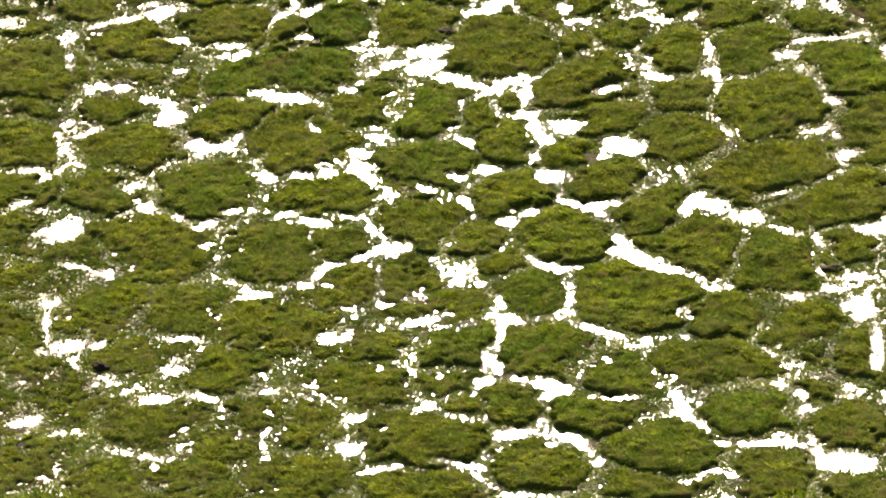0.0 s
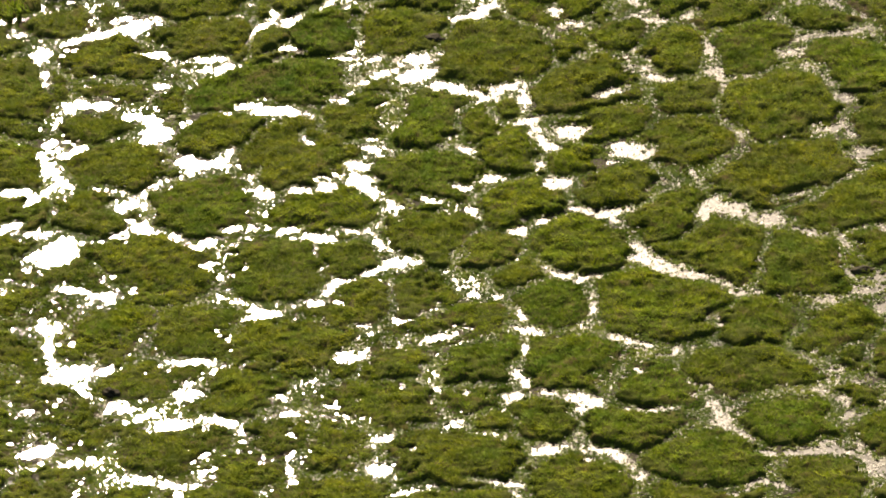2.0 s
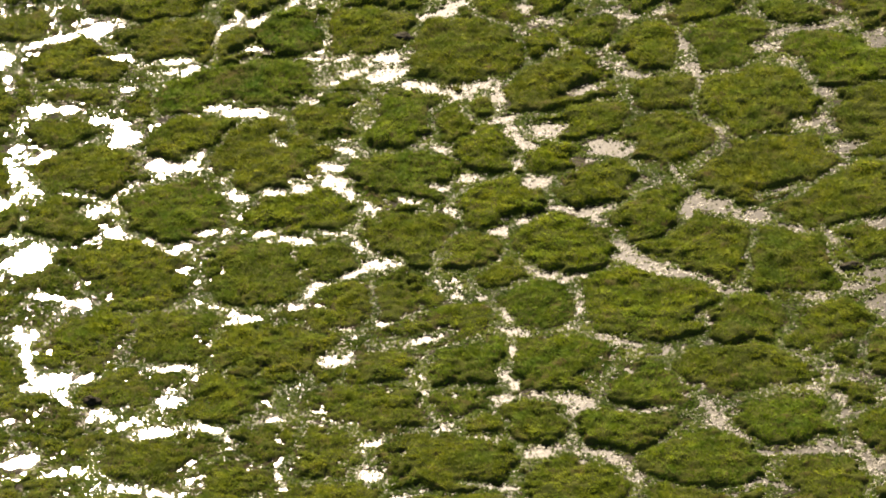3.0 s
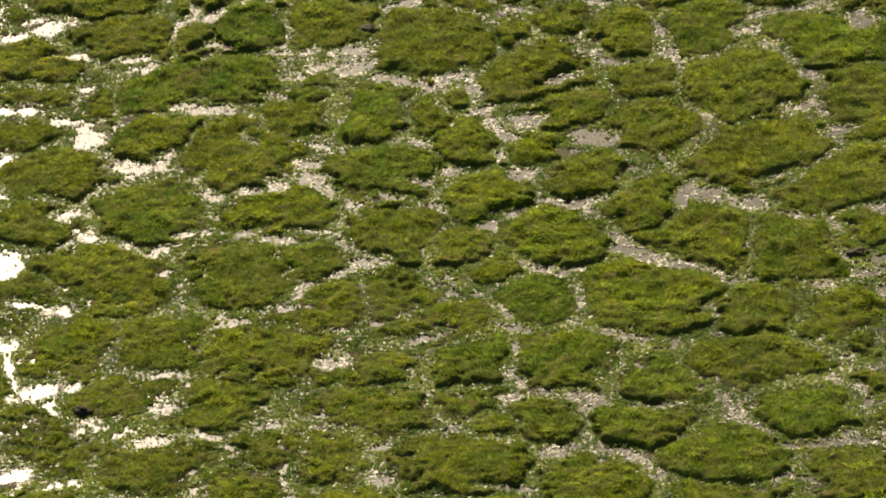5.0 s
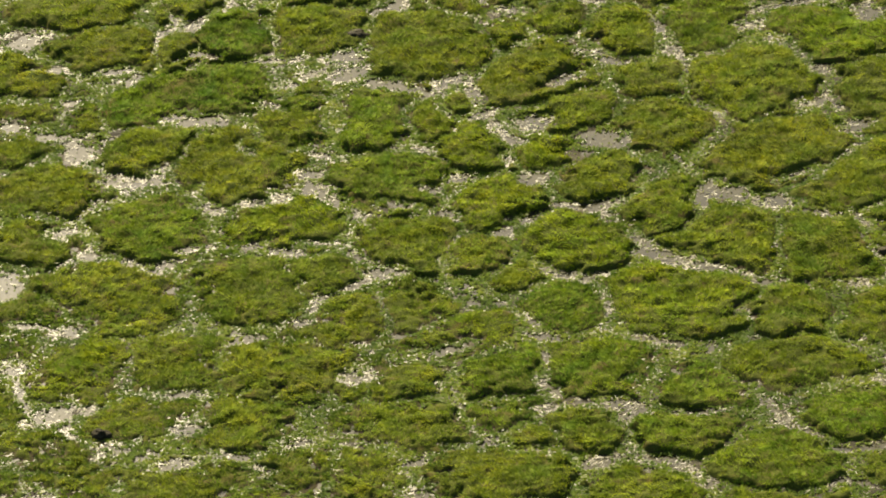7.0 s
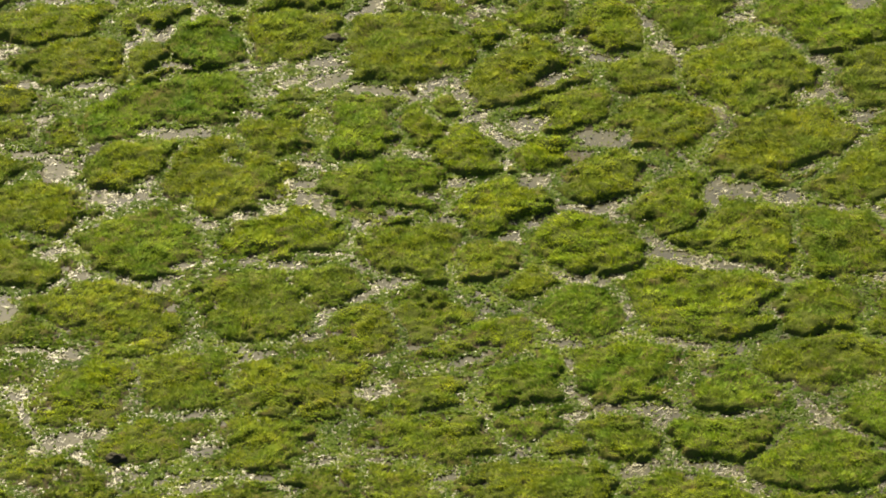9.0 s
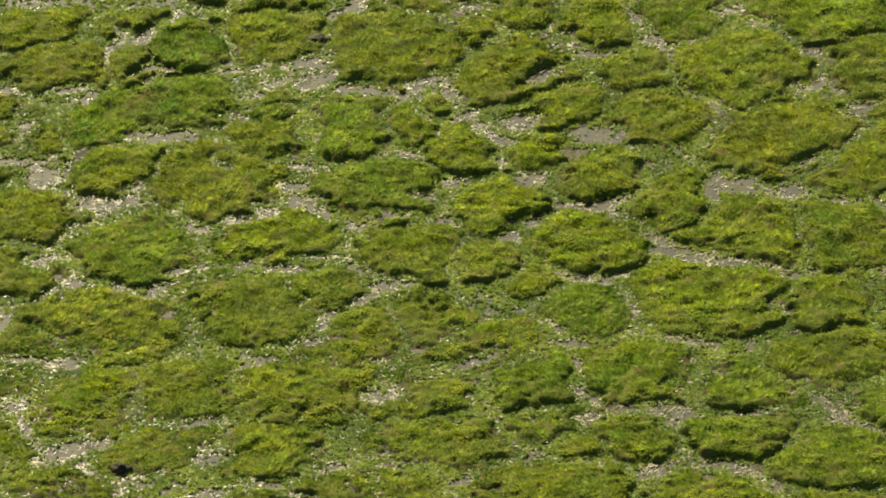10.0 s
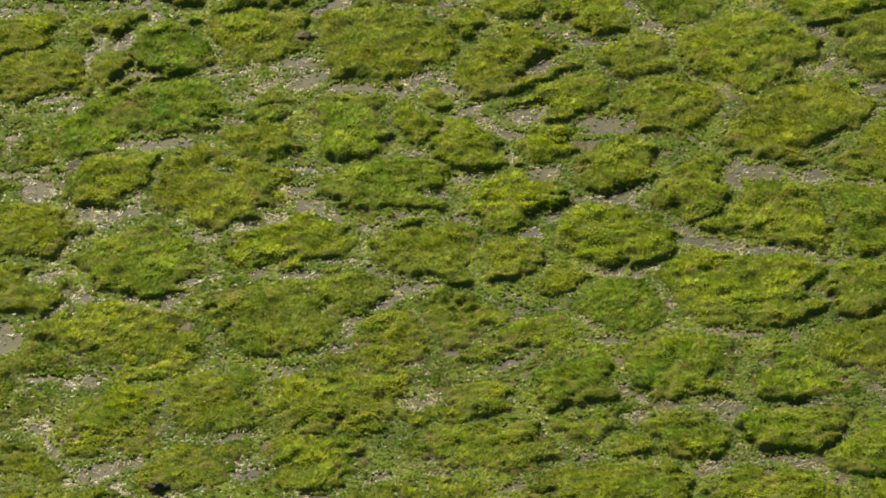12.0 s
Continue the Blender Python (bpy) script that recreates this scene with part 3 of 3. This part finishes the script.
def far_ground():
    """The marsh beyond the mats: a low uneven ring of meadow out to the horizon."""
    rings, count = [72, 80, 95, 120, 170, 300, 700, 2500], 96
    t = np.arange(count) * 2 * np.pi / count
    r = np.array(rings)[:, None] * (1 + 0.03 * np.sin(t * 9) * (np.array(rings)[:, None] < 100))
    z = np.where(np.arange(len(rings))[:, None] == 0, -0.2, 0.12 + 0.08 * np.sin(t * 23 + r)) * np.ones_like(r)
    verts = np.stack([np.cos(t) * r, np.sin(t) * r, z], 2).reshape(-1, 3)
    n = np.arange(count)
    m = (n + 1) % count
    quads = [np.stack([i * count + n, (i + 1) * count + n, (i + 1) * count + m, i * count + m], 1).ravel() for i in range(len(rings) - 1)]
    me = mesh_of("far_marsh", verts, np.concatenate(quads), np.full(count * (len(rings) - 1), 4), FIELD, True)
    return tagged(new("far_marsh", me), "distant flat green marsh meadow", "marsh", kind="structure")


def meadow(name):
    """The far marsh: green mats parted by dark channels, too far off to tell blades."""
    m = Mat(name)
    cell = m.t.nodes.new("ShaderNodeTexVoronoi")
    cell.feature = "DISTANCE_TO_EDGE"
    cell.inputs["Scale"].default_value = 0.22
    where = m.node("ShaderNodeVectorMath")
    m.link(m.node("ShaderNodeNewGeometry").outputs["Position"], where.inputs[0])
    shake = m.node("ShaderNodeTexNoise", Scale=0.5, Detail=4.0)
    m.link(m.node("ShaderNodeNewGeometry").outputs["Position"], shake.inputs["Vector"])
    m.link(shake.outputs["Color"], where.inputs[1])
    m.link(where.outputs[0], cell.inputs["Vector"])
    green = m.ramp(m.noise(0.6, 6.0, 0.7), [(0.3, (0.05, 0.08, 0.004)), (0.5, (0.11, 0.15, 0.005)), (0.7, (0.18, 0.2, 0.01))])
    gap = m.ramp(cell.outputs["Distance"], [(0.02, (1, 1, 1)), (0.07, (0, 0, 0))])
    m.link(m.mix(gap, green, (0.07, 0.06, 0.04)), m.bsdf.inputs["Base Color"])
    m.bsdf.inputs["Roughness"].default_value = 0.9
    m.bsdf.inputs["Specular IOR Level"].default_value = 0.05
    m.bump(m.noise(2.0, 5.0, 0.7), 0.8, 0.2)
    return m.m


FIELD = meadow("far_meadow")
far_ground()


# ---- the mats of grass ----
def part(name, me, parent, label="", kind=""):
    ob = new(name, me)
    ob.parent = parent
    return tagged(ob, label, kind=kind)


TINTS = {"bright green": (1, 1, 1, 1), "deep green": (0.84, 0.96, 0.95, 1), "olive": (1.02, 0.98, 1.0, 1), "lime": (1.1, 1.12, 0.8, 1)}
# which mats stand out by their colour
TONES = {}
TONES["deep green"] = [(-2.3, 4.4), (15.1, 16.7), (-3.3, 9.6), (6.9, -10.1), (2.9, -10.3), (10.0, -11.4), (13.5, -16.7), (10.5, -14.7), (-11.8, 0.7), (-11.3, 11.7), (-9.6, 16.5), (9.8, 17.3), (16.4, -13.1), (5.2, -5.2), (2.9, -13.2)]
TONES["olive"] = [(12.2, 12.5), (13.1, 6.6), (16.2, 4.5), (3.0, 13.5), (4.6, 10.2), (7.8, 12.7), (-1.4, 15.7), (8.7, 8.9), (17.2, 11.1), (-15.2, 15.6), (-18.8, 13.4), (-8.7, 5.9), (-2.0, -17.4), (-8.7, -18.4)]
TONES["lime"] = [(5.2, -0.6), (2.1, 2.9), (1.0, -7.6), (0.6, 7.1), (3.5, 6.8), (-6.5, 0.8), (9.4, -4.5), (-13.8, -10.4)]


def tone_of(x, y):
    """The colour of the grass at a spot."""
    for tone, spots in TONES.items():
        if any(math.hypot(x - a, y - b) < 0.3 for a, b in spots):
            return tone
    return "bright green"


def sward():
    """Roots of the grass of all near mats, with the mat and the depth inside the raised part of each."""
    n = int(49 * 4 * 28 * 28)
    x, y = rng.uniform(-28, 28, n), rng.uniform(-28, 28, n)
    inside, z = sample(RAISED, x, y), sample(TURF_Z, x, y)
    lush = 0.5 + 0.4 * wobble(x, y, 1.0, 6) + 0.35 * wobble(x, y, 0.4, 7)
    keep = (sample(LAND, x, y) > 0.03) & (z > 0.0) & (rng.random(n) < np.clip(0.5 + lush * 0.7, 0, 1))
    keep &= (rng.random(n) < np.where(np.hypot(x, y) < 25, 1.0, 0.45)) & ((inside > 0.1) | (rng.random(n) < np.where(inside > 0, 0.5, 1.0)))
    x, y, z, inside, lush = x[keep], y[keep], z[keep], inside[keep], lush[keep]
    owner = LABEL[np.rint((x + HALF) / STEP).astype(int), np.rint((y + HALF) / STEP).astype(int)]
    high = np.where(inside > 0.06, (0.06 + 0.09 * np.clip(lush, 0, 1.2)) * np.clip(0.6 + inside, 0, 1), 0.04 + 0.06 * np.clip(lush, 0, 1))
    return np.stack([x, y, z - 0.02], 1), owner, inside, high


ROOTS, OWNER, INSIDE, HIGH = sward()
# darker herbs grow on the low margins and a little way up onto the mats
RIM_HERB = INSIDE + 0.06 * rng.standard_normal(len(INSIDE)) < 0.1 + 0.14 * wobble(ROOTS[:, 0], ROOTS[:, 1], 1.4, 40)
ON_LAND = most(LAND) > -0.08


def grass_mat(k):
    cx, cy = ALL[k, :2]
    cells = ON_LAND & (LABEL[:-1, :-1] == k)
    area = float(cells.sum()) * STEP * STEP
    if area < 0.3:
        return
    mat = new("grass_mat")
    mat.location = (cx, cy, 0)
    size = "small" if area < 6.5 else "broad" if area > 15 else "rounded"
    shift = np.array([cx, cy, 0])
    v, f, c = grid_mesh(cells, TURF_Z)
    part("turf", mesh_of("turf", v - shift, f, c, TURF, True), mat, "dark peaty turf with a steep muddy rim")
    tone = tone_of(cx, cy)
    for name, label, material, here, wide in (("grass", "", GRASS, ~RIM_HERB, 0.027), ("herb_fringe", "darker low leafy herbs along the rim", RIM, RIM_HERB, 0.05)):
        here = (OWNER == k) & here
        if here.any():
            n = int(here.sum())
            v, f, c = blades(ROOTS[here], HIGH[here], np.full(n, wide), 1.4, np.full(n, 0.11), 11)
            x, y = ROOTS[here, 0], ROOTS[here, 1]
            lay = np.stack([sample(SLOPE[:, :, 0], x, y), sample(SLOPE[:, :, 1], x, y), np.ones(n)], 1)
            lay *= 0.58 / np.linalg.norm(lay, axis=1, keepdims=True)
            grass = part(name, mesh_of(name, v - shift, f, c, material, lay=np.repeat(lay, 44, 0)), mat, label, kind="stuff")
            grass.color = TINTS[tone]
    tagged(mat, f"{size} floating mat of {tone} marsh grass in water", "grass mat", "mats of marsh grass")


for k in range(NEAR):
    grass_mat(k)


def joined(pieces):
    verts, faces, counts, base = [], [], [], 0
    for v, f, c in pieces:
        verts.append(v)
        faces.append(f + base)
        counts.append(c)
        base += len(v)
    return np.concatenate(verts), np.concatenate(faces), np.concatenate(counts)


def far_grass():
    turfs, grass = [], []
    for k in range(NEAR, len(ALL)):
        turn, rim = outline(k, 28)
        turfs.append(far_turf(k, turn, rim, 3))
        grass.append(far_blades(k, turn, rim, 3 if math.hypot(*ALL[k, :2]) > 36 else 8, 6, 2.2))
    mat = new("far_grass_mats")
    tagged(mat, "many more green mats of marsh grass around", "grass mats", kind="stuff")
    part("turf", mesh_of("turf", *joined(turfs), TURF, True), mat, kind="stuff")
    part("grass", mesh_of("grass", *joined(grass), GRASS, lay=(0, 0, 0.58)), mat, kind="stuff")


far_grass()


# ---- floating plants and dead reed in the channels ----
def mud_bed():
    """The peat bed of the channels, which lies bare above the water along parts of the shores."""
    z = 0.2 * LAND + 0.06 * wobble(GX, GY, 0.5, 31) + 0.07 * wobble(GX, GY, 2.3, 32)
    z = np.where(LAND > 0.05, np.minimum(z, TURF_Z - 0.06), z).clip(-0.2, 0.07)
    v, f, c = grid_mesh(np.hypot(GX, GY)[:-1:2, :-1:2] < 28, z, 2)
    tagged(new("mud_bed", mesh_of("mud_bed", v, f, c, MUD, True)), "dark wet peat mud bare along the channels", "mud", kind="structure")


mud_bed()


def channel_plants():
    n = 1850000
    x, y = rng.uniform(-28, 25, n), rng.uniform(-27, 25, n)
    d = -sample(LAND, x, y)
    keep = d > -0.1
    x, y, d = x[keep], y[keep], d[keep]
    wet = open_water(x, y, POOLS) - 0.02
    # rafts of plants: dense along the shores, thinning out into the pools
    raft = 0.7 * wobble(x, y, 0.2, 20) + 0.4 * wobble(x, y, 0.6, 21) + 0.3 * wobble(x, y, 2.4, 22)
    mix = sample(CARPET, x, y)
    bar = np.where(wet > 0, -0.62 + 0.9 * np.clip(d, 0, 1) - 0.2 * mix, -0.2 + 1.7 * np.clip(d, 0, 1))
    dense = np.clip((raft - bar) / 0.12, 0, 1)
    keep = rng.random(len(x)) < np.maximum(0.6 * dense, np.where(wet > 0, 0.03, 0.015))
    x, y, wet = x[keep], y[keep], wet[keep]
    p = np.stack([x, y, 0.01 + 0.06 * rng.random(len(x)) ** 1.5], 1)
    straw = rng.random(len(x)) < np.clip(0.14 - 0.3 * wet, 0.08, 0.22)
    tagged(new("floating_plants", mesh_of("floating_plants", *leaves(p[~straw], 0.12, 0.5, 0.5), HERB)),
           "small green floating water plants along the channels", "water plants", kind="stuff")
    # broken reed drifts over the open water in streaks
    m = 1100000
    u, v = rng.uniform(-28, 25, m), rng.uniform(-27, 25, m)
    e = sample(LAND, u, v)
    lie = (e < 0.0) | ((sample(RAISED, u, v) < 0.02) & (e < 0.45))
    u, v, e = u[lie], v[lie], e[lie]
    # most of it gathers along the shores and in the narrow channels
    streak = 0.1 + 0.5 * wobble(u, v, 0.3, 23) + 0.35 * wobble(u, v, 0.9, 39) + 0.45 * wobble(u, v, 2.4, 24) + 0.75 * np.exp(-((e + 0.08) / 0.22) ** 2)
    lie = rng.random(len(u)) < np.clip(0.6 * streak - 0.14, 0.015, 0.5) * np.where(e < 0.02, 0.8, 0.2)
    high = np.maximum(sample(TURF_Z, u[lie], v[lie]), 0) + 0.012 + 0.035 * rng.random(lie.sum())
    drift = np.stack([u[lie], v[lie], high], 1)
    reeds = joined([leaves(p[straw], 0.16, 0.3, 0.09, 0.12), leaves(drift, 0.17, 0.3, 0.09, 0.12)])
    tagged(new("dead_reeds", mesh_of("dead_reeds", *reeds, STRAW)),
           "pale broken dead reed floating on the water", "dead reeds", kind="stuff")
    tuft = rng.random(len(x)) < np.where(wet > 0.0, 0.035, 0.02)
    q = p[tuft].copy()
    q[:, 2] = -0.02
    tagged(new("loose_grass", mesh_of("loose_grass", *blades(q, 0.05 + 0.1 * rng.random(len(q)), np.full(len(q), 0.035), 1.4, np.full(len(q), 0.1), 5), GRASS, lay=(0, 0, 0.58))),
           "loose tufts of marsh grass standing in water", "grass", kind="stuff")


channel_plants()


# ---- humps of mud ----
def mud_hump(x, y, long, wide, high, turn, label):
    bm = bmesh.new()
    bmesh.ops.create_icosphere(bm, subdivisions=4, radius=1.0)
    for v in bm.verts:
        n = 0.25 * noise.noise(v.co * 1.7 + Vector((x, y, 0))) + 0.12 * noise.noise(v.co * 4.5 + Vector((y, x, 0)))
        v.co *= 1 + n
        v.co = Vector((v.co.x * long, v.co.y * wide, v.co.z * high))
    for f in bm.faces:
        f.smooth = True
    me = bpy.data.meshes.new("mud_hump")
    bm.to_mesh(me)
    bm.free()
    me.materials.append(MUD)
    hump = new("mud_hump", me)
    hump.matrix_world = pose(x, y, 0.02, 0, 0, turn)
    return tagged(hump, label, "mud hump", "humps of mud")


mud_hump(17.80, -1.10, 0.50, 0.32, 0.20, 20, "pale crumbled hump of mud beside open water")
mud_hump(-12.45, -14.55, 0.40, 0.30, 0.28, -10, "small dark hump of mud at the water")
mud_hump(-4.70, 16.85, 0.55, 0.40, 0.24, 10, "dark brown hump of peat on a pool bank")
